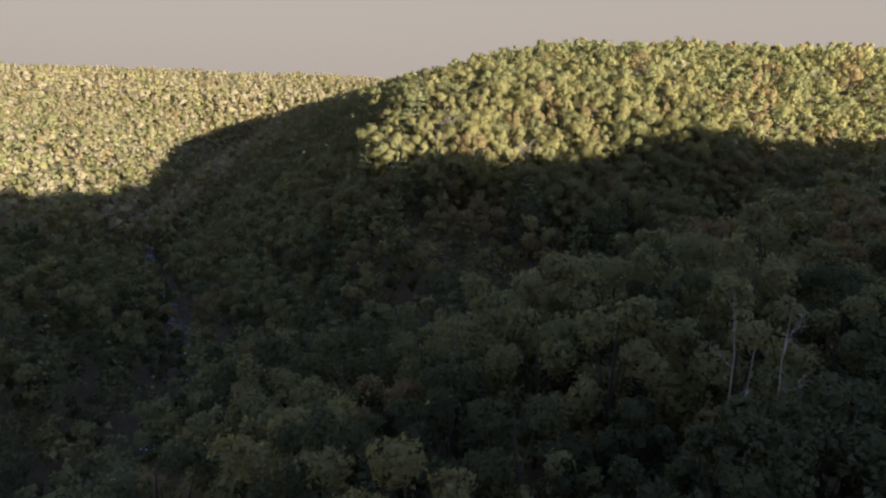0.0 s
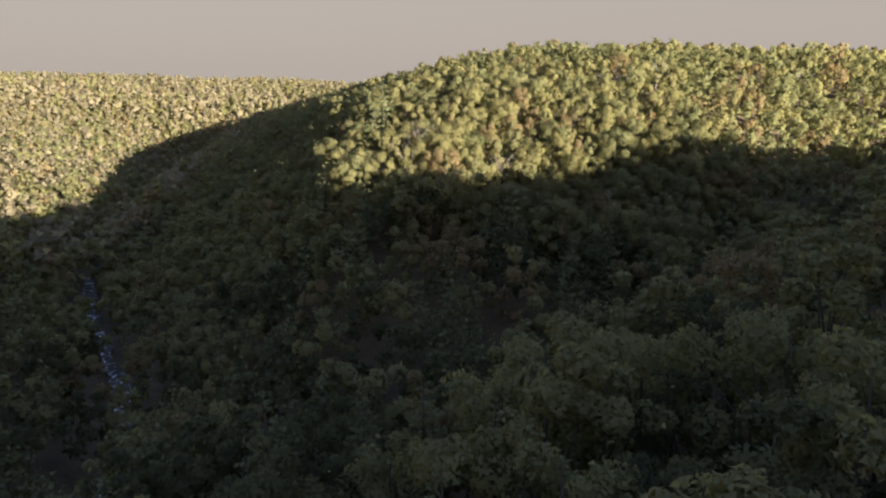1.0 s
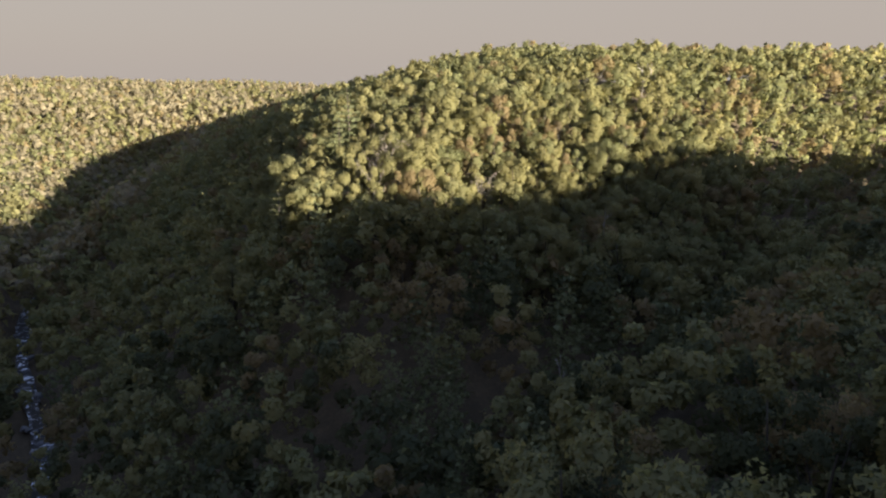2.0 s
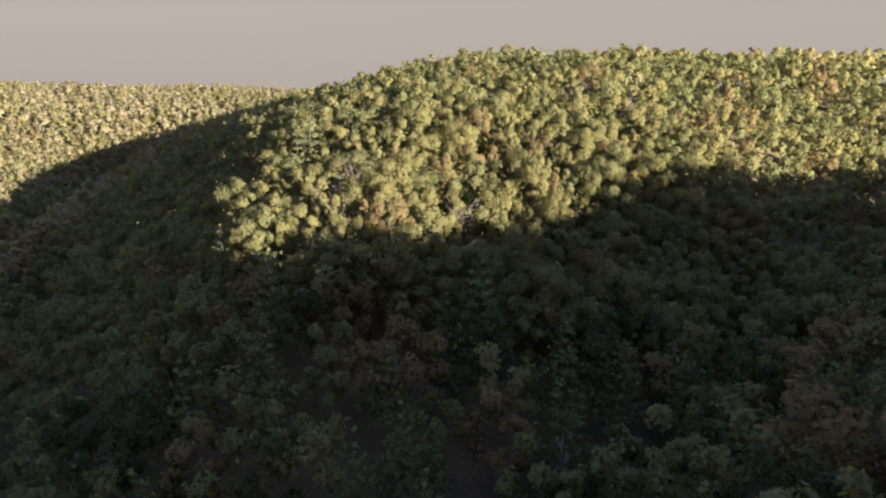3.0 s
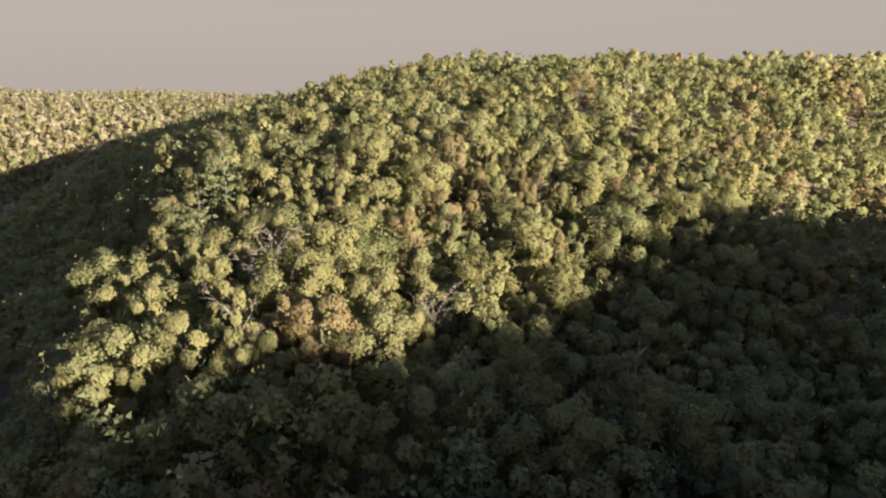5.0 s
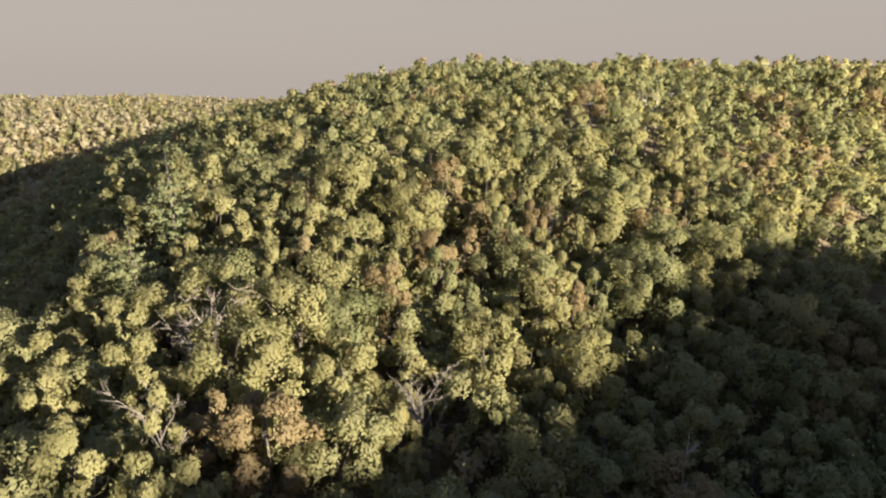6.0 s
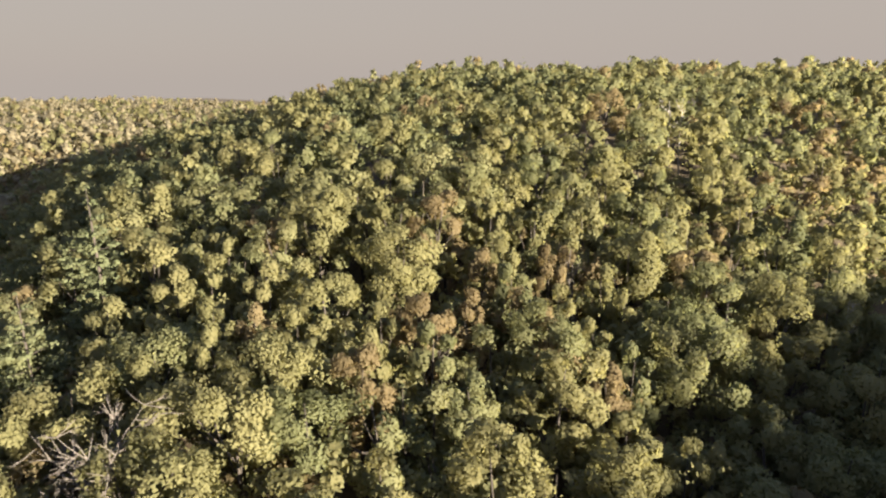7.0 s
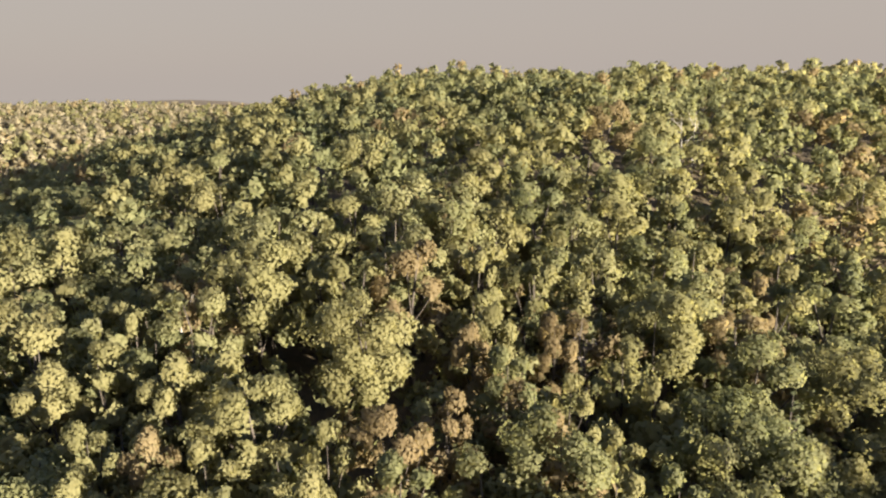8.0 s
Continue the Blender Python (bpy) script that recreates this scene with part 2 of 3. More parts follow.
def build_boulders(line, seed):
    """Worn boulders in and beside the rapids."""
    rng = np.random.default_rng(seed)
    reach = line[(line[:, 1] > 118) & (line[:, 1] < 235)]
    for n in range(36):
        x, y, z = reach[int(rng.integers(len(reach)))]
        bm = bmesh.new()
        bmesh.ops.create_icosphere(bm, subdivisions=2, radius=1.0)
        stretch = rng.uniform((0.8, 0.8, 0.5), (1.3, 1.2, 0.8))
        seed_at = Vector(rng.uniform(-50, 50, 3))
        for v in bm.verts:
            k = 1 + 0.4 * noise.noise(v.co * 1.1 + seed_at)
            v.co = Vector((v.co.x * stretch[0] * k, v.co.y * stretch[1] * k, v.co.z * stretch[2] * k))
        me = bpy.data.meshes.new("boulder")
        bm.to_mesh(me)
        bm.free()
        me.materials.append(ROCK)
        rock = new("boulder", me)
        size = rng.uniform(0.5, 1.2)
        rock.matrix_basis = pose(x + rng.uniform(-2.6, 2.6), y + rng.uniform(-1.5, 1.5), z + 0.9, 0, 0, rng.uniform(0, 360)) @ Matrix.Diagonal((size, size, size, 1))
        tagged(rock, "wet grey boulder lying in the creek rapids", "boulder", "boulders in the creek")


build_boulders(creek_line, 51)

# ---- trees ----
def unit(v):
    return v / np.maximum(np.linalg.norm(v, axis=1, keepdims=True), 1e-6)


def join(pieces):
    v, f, n, base = [], [], [], 0
    for pv, pf, *pn in pieces:
        v.append(pv)
        f.append(pf + base)
        n += pn
        base += len(pv)
    return (np.concatenate(v), np.concatenate(f), *([np.concatenate(n)] if n else []))


def tube(points, radii, sides=6):
    """A tapered limb through points."""
    points = np.array(points, float)
    d = unit(np.gradient(points, axis=0))
    u = unit(np.cross(d, np.array([[0.31, 0.95, 0.07]])))
    w = np.cross(d, u)
    a = np.arange(sides) * 2 * math.pi / sides
    v = points[:, None] + np.asarray(radii, float)[:, None, None] * (u[:, None] * np.cos(a)[None, :, None] + w[:, None] * np.sin(a)[None, :, None])
    n = len(points)
    i = np.arange(n * sides).reshape(n, sides)
    j = np.roll(i, -1, 1)
    a1, b1, c1, d1 = i[:-1].ravel(), j[:-1].ravel(), j[1:].ravel(), i[1:].ravel()
    f = np.concatenate([np.stack([a1, b1, c1], 1), np.stack([a1, c1, d1], 1), np.array([(i[-1, 0], i[-1, k], i[-1, k + 1]) for k in range(1, sides - 1)])])
    return v.reshape(-1, 3), f


def leaf_cards(rng, lobes, count, size, per_lobe=6, flat=0.8, jitter=0.8):
    """Small sprays of leaves, bunched round the boughs (x, y, z, radius, outward x y z)."""
    c, r, o = lobes[:, :3], lobes[:, 3], lobes[:, 4:7]
    n = len(lobes) * per_lobe
    k = np.repeat(np.arange(len(lobes)), per_lobe)
    d = unit(unit(rng.normal(size=(n, 3))) + 0.8 * o[k])
    bunch = c[k] + d * (r[k] * (0.66 + 0.3 * rng.random(n)))[:, None] * np.array([1, 1, flat])
    br = r[k] * (0.38 + 0.2 * rng.random(n))
    q = rng.choice(n, count, p=br ** 2 / (br ** 2).sum())
    e = unit(unit(rng.normal(size=(count, 3))) + 0.7 * d[q] + np.array([0, 0, 0.15]))
    pos = bunch[q] + e * (br[q] * (0.75 + 0.35 * rng.random(count)))[:, None] * np.array([1, 1, flat])
    nrm = unit(e + jitter * rng.normal(size=(count, 3)) * 0.38)
    t = unit(np.cross(nrm, rng.normal(size=(count, 3))))
    b = np.cross(nrm, t)
    s = size * (0.6 + 0.8 * rng.random(count))[:, None]
    v = np.stack([pos - t * s, pos + t * s * 0.8 - b * s * 0.6, pos + t * s * 0.5 + b * s * 0.8], 1).reshape(-1, 3)
    # a spray is lit like the rounded bunch that it belongs to
    face = unit(np.cross(v.reshape(-1, 3, 3)[:, 1] - v.reshape(-1, 3, 3)[:, 0], v.reshape(-1, 3, 3)[:, 2] - v.reshape(-1, 3, 3)[:, 0]))
    face *= np.sign((face * e).sum(1, keepdims=True) + 1e-9)
    soft = unit(0.6 * e + 0.75 * d[q] + 0.25 * face)
    flip = (face * np.cross(v.reshape(-1, 3, 3)[:, 1] - v.reshape(-1, 3, 3)[:, 0], v.reshape(-1, 3, 3)[:, 2] - v.reshape(-1, 3, 3)[:, 0])).sum(1) < 0
    f = np.arange(count * 3).reshape(-1, 3)
    f[flip] = f[flip][:, ::-1]
    return v, f, np.repeat(soft, 3, 0)


def cores(rng, lobes, fill, flat=0.8, shards=7, widest=2.0):
    """The denser leaf mass inside each bough: broad overlapping sprays."""
    n = len(lobes) * shards
    k = np.repeat(np.arange(len(lobes)), shards)
    c, r, o = lobes[k, :3], lobes[k, 3], lobes[k, 4:7]
    e = unit(unit(rng.normal(size=(n, 3))) + 0.5 * o)
    pos = c + e * (r * fill * (0.7 + 0.3 * rng.random(n)))[:, None] * np.array([1, 1, flat])
    nrm = unit(e + 0.35 * rng.normal(size=(n, 3)))
    t = unit(np.cross(nrm, rng.normal(size=(n, 3))))
    b = np.cross(nrm, t)
    s = (np.minimum(r * 0.46, widest) * (0.7 + 0.6 * rng.random(n)))[:, None]
    v = np.stack([pos - t * s, pos + t * s * 0.7 - b * s * 0.8, pos + t * s * 0.6 + b * s * 0.8], 1).reshape(-1, 3)
    return [(v, np.arange(n * 3).reshape(-1, 3), np.repeat(unit(e + 0.5 * o), 3, 0))]


def puffs(rng, lobes, count, size, body=0.0, tufts=7):
    """Rounded, tufted masses of leaves; far off, a lumpy body stands for the inner leaves of each."""
    c, r, o = lobes[:, :3], lobes[:, 3], lobes[:, 4:7]
    g = (1 + 5 ** 0.5) / 2
    ico = unit(np.array([(-1, g, 0), (1, g, 0), (-1, -g, 0), (1, -g, 0), (0, -1, g), (0, 1, g), (0, -1, -g), (0, 1, -g), (g, 0, -1), (g, 0, 1), (-g, 0, -1), (-g, 0, 1)]))
    tri = np.array([(0, 11, 5), (0, 5, 1), (0, 1, 7), (0, 7, 10), (0, 10, 11), (1, 5, 9), (5, 11, 4), (11, 10, 2), (10, 7, 6), (7, 1, 8), (3, 9, 4), (3, 4, 2), (3, 2, 6), (3, 6, 8), (3, 8, 9),
                    (4, 9, 5), (2, 4, 11), (6, 2, 10), (8, 6, 7), (9, 8, 1)])
    n = len(lobes)
    bv = c[:, None] + ico[None] * (r[:, None] * body * rng.uniform(0.78, 1.18, (n, 12)))[:, :, None]
    bn = unit((ico[None] + 0.5 * o[:, None]).reshape(-1, 3))
    bf = (tri[None] + 12 * np.arange(n)[:, None, None]).reshape(-1, 3)
    tuft = unit(rng.normal(size=(n, tufts, 3)) + 0.75 * o[:, None] + np.array([0, 0, 0.2]))
    reach = rng.uniform(0.1, 0.75, (n, tufts))          # some tufts stand well out
    q = rng.choice(n, count, p=r ** 2 / (r ** 2).sum())
    k = rng.integers(tufts, size=count)
    w = tuft[q, k]
    e = unit(w + 0.42 * rng.normal(size=(count, 3)))
    near = np.exp(-(1 - (e * w).sum(1)) / 0.1)
    pos = c[q] + e * (r[q] * (0.52 + 0.3 * rng.random(count) + reach[q, k] * near * rng.random(count) ** 0.5))[:, None]
    face = unit(0.6 * e + 0.5 * w + 0.45 * rng.normal(size=(count, 3)))
    t = unit(np.cross(face, rng.normal(size=(count, 3))))
    b = np.cross(face, t)
    s = size * (0.6 + 0.8 * rng.random(count))[:, None]
    v = np.stack([pos - t * s, pos + t * s * 0.8 - b * s * 0.6, pos + t * s * 0.5 + b * s * 0.8], 1).reshape(-1, 3)
    soft = unit(0.25 * e + 0.3 * w + 0.55 * o[q] + 0.4 * face)
    sprays = [(v, np.arange(count * 3).reshape(-1, 3), np.repeat(soft, 3, 0))]
    return sprays + [(bv.reshape(-1, 3), bf, bn)] if body else sprays


def crown_lobes(rng, H, R, low, count, bough):
    """Puffs of leaves (x, y, z, radius, outward x y z), gathered on the boughs of an uneven domed crown."""
    zc, hz = H * (0.62 * low + 0.38), 0.62 * H * (1 - low) - 0.36 * R
    each = 5 if count >= 30 else 3
    boughs = max(3, count // each)
    lean = rng.normal(0, 0.1, 2) * R
    push = rng.uniform(0.78, 1.14, 5)          # the outline bulges and thins round the trunk
    out = []
    for i in range(boughs):
        e = -0.58 + 1.54 * (i + 0.5) / boughs
        a = i * 2.39996 + rng.normal(0, 0.3)
        rho = math.sqrt(max(0.03, 1 - min(1, abs(e)) ** 2.2))
        k = (0.66 + 0.26 * rng.random()) * push[int(a / 1.2567) % 5]
        d = np.array([rho * math.cos(a), rho * math.sin(a), e])
        c = np.array([d[0] * R * k + lean[0], d[1] * R * k + lean[1], zc + e * hz * (0.74 + 0.3 * rng.random())])
        out.append([*c, R * 0.35, *(d / np.linalg.norm(d))])          # the mass that joins them
        for j in range(each):
            w = rng.normal(size=3)
            w = w / np.linalg.norm(w) + 0.55 * d + np.array([0, 0, 0.25])
            w /= np.linalg.norm(w)
            r = R * (bough[0] * 0.75 + bough[1] * 2.0 * rng.random() ** 1.6)
            q = c + w * R * np.array([0.24, 0.24, 0.22]) * (0.6 + 0.6 * rng.random())
            o = d * 0.8 + w * 0.6 + np.array([0, 0, 0.3])
            out.append([*q, r, *(o / np.linalg.norm(o))])
    return np.array(out)


def broadleaf(seed, H, R, low, lobes_n, leaves, size, wood=True, bough=(0.24, 0.13), body=0.0):
    rng = np.random.default_rng(seed)
    lobes = crown_lobes(rng, H, R, low, lobes_n, bough)
    crown = join(puffs(rng, lobes, leaves, size, body))
    limbs = []
    if wood:
        bend = rng.normal(0, 0.35, (5, 2))
        tz = np.array([-1.5, 0.2, 0.3 * H, 0.55 * H, 0.86 * H])
        trunk = np.stack([bend[:, 0] * tz / H, bend[:, 1] * tz / H, tz], 1)
        limbs.append(tube(trunk, np.array([0.34, 0.26, 0.2, 0.14, 0.04]) * H / 18, 7))
        for lb in lobes[rng.permutation(len(lobes))[:6]]:
            z0 = (low * 0.85 + 0.3 * rng.random()) * H
            z0 = min(z0, lb[2] - 0.4)
            st = np.array([np.interp(z0, tz, trunk[:, 0]), np.interp(z0, tz, trunk[:, 1]), z0])
            mid = (st + lb[:3]) / 2 + np.array([0, 0, -0.3])
            limbs.append(tube([st, mid, lb[:3], lb[:3] + lb[4:7] * lb[3] * 0.7], np.array([0.11, 0.075, 0.04, 0.012]) * H / 18, 5))
    return crown, (join(limbs) if limbs else None)


def pine(seed, H, R, leaves, size, whorls=9, wood=True):
    rng = np.random.default_rng(seed)
    lobes, limbs = [], []
    for w in range(whorls):
        z = H * (0.34 + 0.64 * w / whorls)
        reach = R * (1 - (w / whorls) ** 1.5) * (0.8 + 0.3 * rng.random()) + 0.35
        for b in range(5 if w < whorls - 2 else 3):
            a = b * 1.257 + w * 0.7 + rng.normal(0, 0.25)
            for part_way, rr in ((0.5, 0.30), (0.9, 0.24)):
                d = np.array([math.cos(a), math.sin(a), 0.12])
                lobes.append([d[0] * reach * part_way, d[1] * reach * part_way, z + 0.15 * reach * part_way, max(0.35, reach * rr * 1.2), d[0] * 0.5, d[1] * 0.5, 0.6])
            limbs.append(tube([(0, 0, z - 0.2), (math.cos(a) * reach * 0.95, math.sin(a) * reach * 0.95, z + 0.12 * reach)], (0.05, 0.015), 4))
    lobes.append([0, 0, H - 0.3, 0.4, 0, 0, 1])
    lobes = np.array(lobes)
    crown = join([leaf_cards(rng, lobes, leaves, size, 4, flat=0.4, jitter=0.9)] + cores(rng, lobes[::2], 0.5, 0.3, 3))
    limbs.append(tube([(0, 0, -1.5), (0.05, 0, H * 0.5), (0, 0.05, H * 0.98)], (0.27 * H / 18, 0.17 * H / 18, 0.03), 7))
    return crown, (join(limbs) if wood else None)


def tile(models, spots):
    """One mesh of many trees: models (verts, tris) at spots (x, y, z, scale, turn, model, material)."""
    V, F, I, N, base = [], [], [], [], 0
    for x, y, z, s, a, k, mt in spots:
        v, f, nn = models[int(k)]
        ca, sa = math.cos(a) * s, math.sin(a) * s
        w = np.stack([v[:, 0] * ca - v[:, 1] * sa + x, v[:, 0] * sa + v[:, 1] * ca + y, v[:, 2] * s + z], 1)
        V.append(w)
        N.append(np.stack([nn[:, 0] * ca / s - nn[:, 1] * sa / s, nn[:, 0] * sa / s + nn[:, 1] * ca / s, nn[:, 2]], 1))
        F.append(f + base)
        I.append(np.full(len(f), int(mt)))
        base += len(v)
    return np.concatenate(V), np.concatenate(F), np.concatenate(I), np.concatenate(N)


def scatter(x0, x1, y0, y1, step, seed):
    """Loose, uneven spacing over a stretch of the plan."""
    rng = np.random.default_rng(seed)
    gx, gy = np.meshgrid(np.arange(x0, x1, step), np.arange(y0, y1, step))
    gx = gx + (np.arange(gx.shape[0]) % 2)[:, None] * step * 0.5
    p = np.stack([gx.ravel(), gy.ravel()], 1)
    return p + rng.uniform(-0.42, 0.42, p.shape) * step


def in_hero(x, y):
    return (-34 < x) & (x < 88) & (150 < y) & (y < 236)


def in_spur(x, y):
    return (-26 < x) & (x < 50) & (31 < y) & (y < 86)


def in_mid(x, y):
    return (-112 < x) & (x < 190) & (-20 < y) & (y < 372)


# models: full ones for the nearest woods, plainer ones further off
HERO_SHAPES = [(17, 4.6, 0.4), (18, 4.3, 0.4), (16.5, 5.2, 0.44), (18.5, 3.7, 0.36), (16, 4.0, 0.38), (17.5, 4.9, 0.42), (15.5, 3.3, 0.36), (14, 2.7, 0.34)]
HERO = [broadleaf(11 + i, H, R, low, 60, 7400, 0.19) for i, (H, R, low) in enumerate(HERO_SHAPES)]
HERO_BACK = [broadleaf(11 + i, H, R, low, 50, 3200, 0.26) for i, (H, R, low) in enumerate(HERO_SHAPES)]
YOUNG = [broadleaf(31 + i, H, R, 0.34, 30, 1900, 0.18, bough=(0.28, 0.15)) for i, (H, R) in enumerate([(12.5, 2.5), (13.5, 2.8), (11.5, 2.3)])]
HERO_PINE = [pine(41 + i, H, R, 4000, 0.15) for i, (H, R) in enumerate([(19.5, 3.2), (17, 2.8)])]
SPUR = [broadleaf(61 + i, H, R, low, 50, 4200, 0.21) for i, (H, R, low) in enumerate([(17, 4.2, 0.3), (18, 3.6, 0.28), (16, 4.8, 0.32), (15, 3.2, 0.28)])]
SPUR_PINE = [pine(71, 18, 2.8, 1600, 0.22)]
MID = [broadleaf(81 + i, H, R, low, 30, 520, 0.46, False, (0.27, 0.15)) for i, (H, R, low) in enumerate(
    [(16, 4.5, 0.4), (17, 4.0, 0.38), (15.5, 5.0, 0.42), (17, 3.7, 0.36), (14.5, 3.8, 0.38)])] + [pine(91, 17, 3.2, 260, 0.36, 7, False)]
NEAR_MID = [broadleaf(121 + i, H, R, low, 40, 1000, 0.36, False, (0.26, 0.14)) for i, (H, R, low) in enumerate(
    [(17, 4.0, 0.4), (18, 3.4, 0.36), (16, 4.5, 0.42), (18.5, 3.1, 0.34), (14.5, 3.2, 0.36)])] + [pine(131, 18, 3.0, 700, 0.3, 8, False)]
FAR = [broadleaf(101 + i, H, R, low, 12, 76, 1.0, False, (0.34, 0.16)) for i, (H, R, low) in enumerate(
    [(17, 4.6, 0.4), (18, 4.0, 0.34), (16, 5.0, 0.4), (15, 3.8, 0.34)])]
RIDGE = [broadleaf(141 + i, 17, 4.6, 0.02, 6, 30, 1.0, False, (0.5, 0.2), 1.0)[0] for i in range(3)]
MID, NEAR_MID, FAR = [m[0] for m in MID], [m[0] for m in NEAR_MID], [m[0] for m in FAR]

LABELS = ("olive-green broadleaf forest tree with a rounded lumpy crown", "yellow-green broadleaf tree turning with autumn", "russet-brown broadleaf tree in autumn colour",
          "dark green needle tree", "tan broadleaf tree in late autumn, leaf colour paled for distance haze", "dark green broadleaf tree with shade put into its leaf colour")


def link_mesh(name, data, mat):
    ob = mesh_object(name, data[0], data[1], [mat], smooth=True, normals=data[2] if len(data) > 2 else None)
    me = ob.data
    bpy.data.objects.remove(ob)
    return me


CACHE = {}
STANDING = []          # foot and crown radius of every tree planted singly


def plant(name, key, model, leaf, m, label, category, group):
    """A tree: an empty at its foot with a trunk and a crown."""
    if key not in CACHE:
        CACHE[key] = (link_mesh("crown", model[0], leaf), link_mesh("trunk", model[1], BARK))
    foot = new(name)
    foot.empty_display_size = 0.5
    foot.matrix_basis = m
    tagged(foot, label, category, group)
    STANDING.append((m.translation.x, m.translation.y, float(np.abs(model[0][0][:, :2]).max()) * m.to_scale().x))
    for nm, me in zip(("crown", "trunk"), CACHE[key]):
        o = new(nm, me)
        o.parent = foot
    return foot


def spot_pose(x, y, z, s, turn, lean=(0, 0)):
    return pose(x, y, z, lean[0], lean[1], turn) @ Matrix.Diagonal((s, s, s, 1))


def clear_of_creek(x, y, gap):
    return along(CREEK, x, y)[0] > gap


def choose(rng, n, weights):
    return rng.choice(len(weights), n, p=np.array(weights) / sum(weights))


def grove(pts, models, pines, prefix, seed, pine_share, least=0.92, most=1.16, mixture=(0.58, 0.33, 0.09)):
    rng = np.random.default_rng(seed)
    z = ground_height(pts[:, 0], pts[:, 1])
    for (x, y), gz in zip(pts, z):
        s = least + (most - least) * rng.random()
        turn = rng.uniform(0, 360)
        lean = rng.normal(0, 2.5, 2)
        if rng.random() < pine_share:
            k = int(rng.integers(len(pines)))
            plant("pine_tree", (prefix, "pine", k), pines[k], LEAF_PINE, spot_pose(x, y, gz, s, turn), "tall dark green pine with layered boughs", "pine tree", "pines in the forest")
        else:
            k, c = int(rng.integers(len(models))), int(choose(rng, 1, mixture)[0])
            back = prefix == "hill" and y > 206
            plant("broadleaf_tree", (prefix, k, c, back), HERO_BACK[k] if back else models[k], SPECIES[c], spot_pose(x, y, gz, s, turn, lean), LABELS[c], "tree", "broadleaf trees of the forest")


# clearings, dark holes between the crowns (x, y, radius)
CLEARINGS = [(17.5, 205.5, 4.2), (9.3, 210, 2.2), (2.7, 231.5, 2.8), (76, 239, 3.0), (42, 228.5, 3.2), (61, 252.5, 3.6), (72.5, 227.7, 2.6), (69.5, 210, 2.6), (41, 195.3, 2.0), (-1.5, 212, 2.2), (19.6, 236, 2.8), (108.5, 245.5, 3.5),
             (-5, 188, 2.4), (17, 175.5, 2.4), (20.3, 171, 3.0), (20, 164, 3.0), (-0.8, 172.7, 3.0), (-0.5, 176.5, 2.6), (-2, 163, 2.4), (47, 203, 2.4), (79, 195, 2.4)]
# single crowns that stand out: x, y, crown radius
YELLOW_CROWNS = [(-18, 193.5, 3.0), (-9.5, 181.5, 3.6), (-6, 173, 3.6), (1.5, 185.5, 2.8), (9, 179, 5.7), (13, 170.5, 3.9), (7, 170.5, 3.1), (28.5, 175.5, 4.5), (34, 170.5, 1.7), (41, 178, 3.4),
                 (71, 198, 5.8), (59.5, 188, 4.1), (18, 165, 2.1), (6, 164.5, 1.8), (-2.5, 165.5, 2.3), (0.5, 202, 3.1), (4, 203.5, 3.0), (10.5, 199, 3.0), (16, 195.5, 3.9), (25.5, 203.5, 4.7),
                 (-20.4, 178, 3.8), (-14.3, 173.4, 2.9), (-18.8, 167, 3.5), (-7.5, 160.5, 3.1), (-2.4, 157.2, 2.3), (-11.2, 156.2, 2.5), (1.8, 157.4, 2.4), (-14.4, 187, 2.9)]
YELLOW_UPHILL = [(-7.5, 231.5, 6.2), (5, 211, 1.8), (2.5, 251, 5.0), (10, 242.5, 4.3), (27, 229.5, 4.2), (16.5, 218, 3.8), (22, 214, 2.2), (30.5, 255.5, 4.6), (39, 215, 2.7), (46, 240, 4.5), (62, 231, 6.4),
                 (72.5, 233.5, 4.5), (44.5, 212.5, 3.0), (66.5, 217, 4.1), (79, 218, 3.6), (77, 225.5, 4.2), (107, 234, 4.4)]
YELLOW_YOUNG = [(46.5, 177, 2.0), (49.5, 177.5, 1.4), (38, 205.5, 2.4), (49, 201, 2.3), (50, 197, 2.2), (42, 197, 1.9), (21.5, 191.5, 2.0), (5.5, 194, 2.3), (6, 189.5, 2.1), (13.5, 190.5, 2.4), (20, 188, 2.0), (43.5, 191, 2.6)]
GREEN_CROWNS = [(52.5, 189.5, 5.4), (38.5, 190.5, 4.6), (27.5, 168, 1.9), (-5, 215.5, 3.2), (7.5, 262.5, 4.2), (22, 251, 4.3), (33, 217.5, 4.0), (49.5, 226.5, 4.3), (65, 245, 4.0), (77, 247, 5.1), (52, 214, 3.7),
                (59, 208.5, 4.5), (62, 199.5, 4.6), (78.5, 208.5, 4.2), (88.5, 219, 2.9), (37, 199, 2.9), (26, 188, 3.0), (46.5, 187.5, 2.7), (37, 163, 4.2), (62, 176, 4.4)]
RUSSET_CROWNS = [(19, 185, 3.2), (42.5, 185, 2.6), (2, 164.5, 1.9), (8, 216.5, 1.6), (39, 230, 2.5), (76.5, 260.5, 5.2), (35, 203, 1.9), (43.5, 204.5, 2.2), (63.5, 205, 4.1), (72, 213, 2.3), (31, 195, 2.0), (26, 192.5, 3.1), (9.5, 193.5, 1.3)]
PINE_SPOTS = [(-20.6, 158.5, 3.2), (-11, 193.5, 3.3), (-9.5, 210.5, 4.0), (22.5, 183, 2.2), (11, 205, 2.2), (15, 200.5, 2.0)]
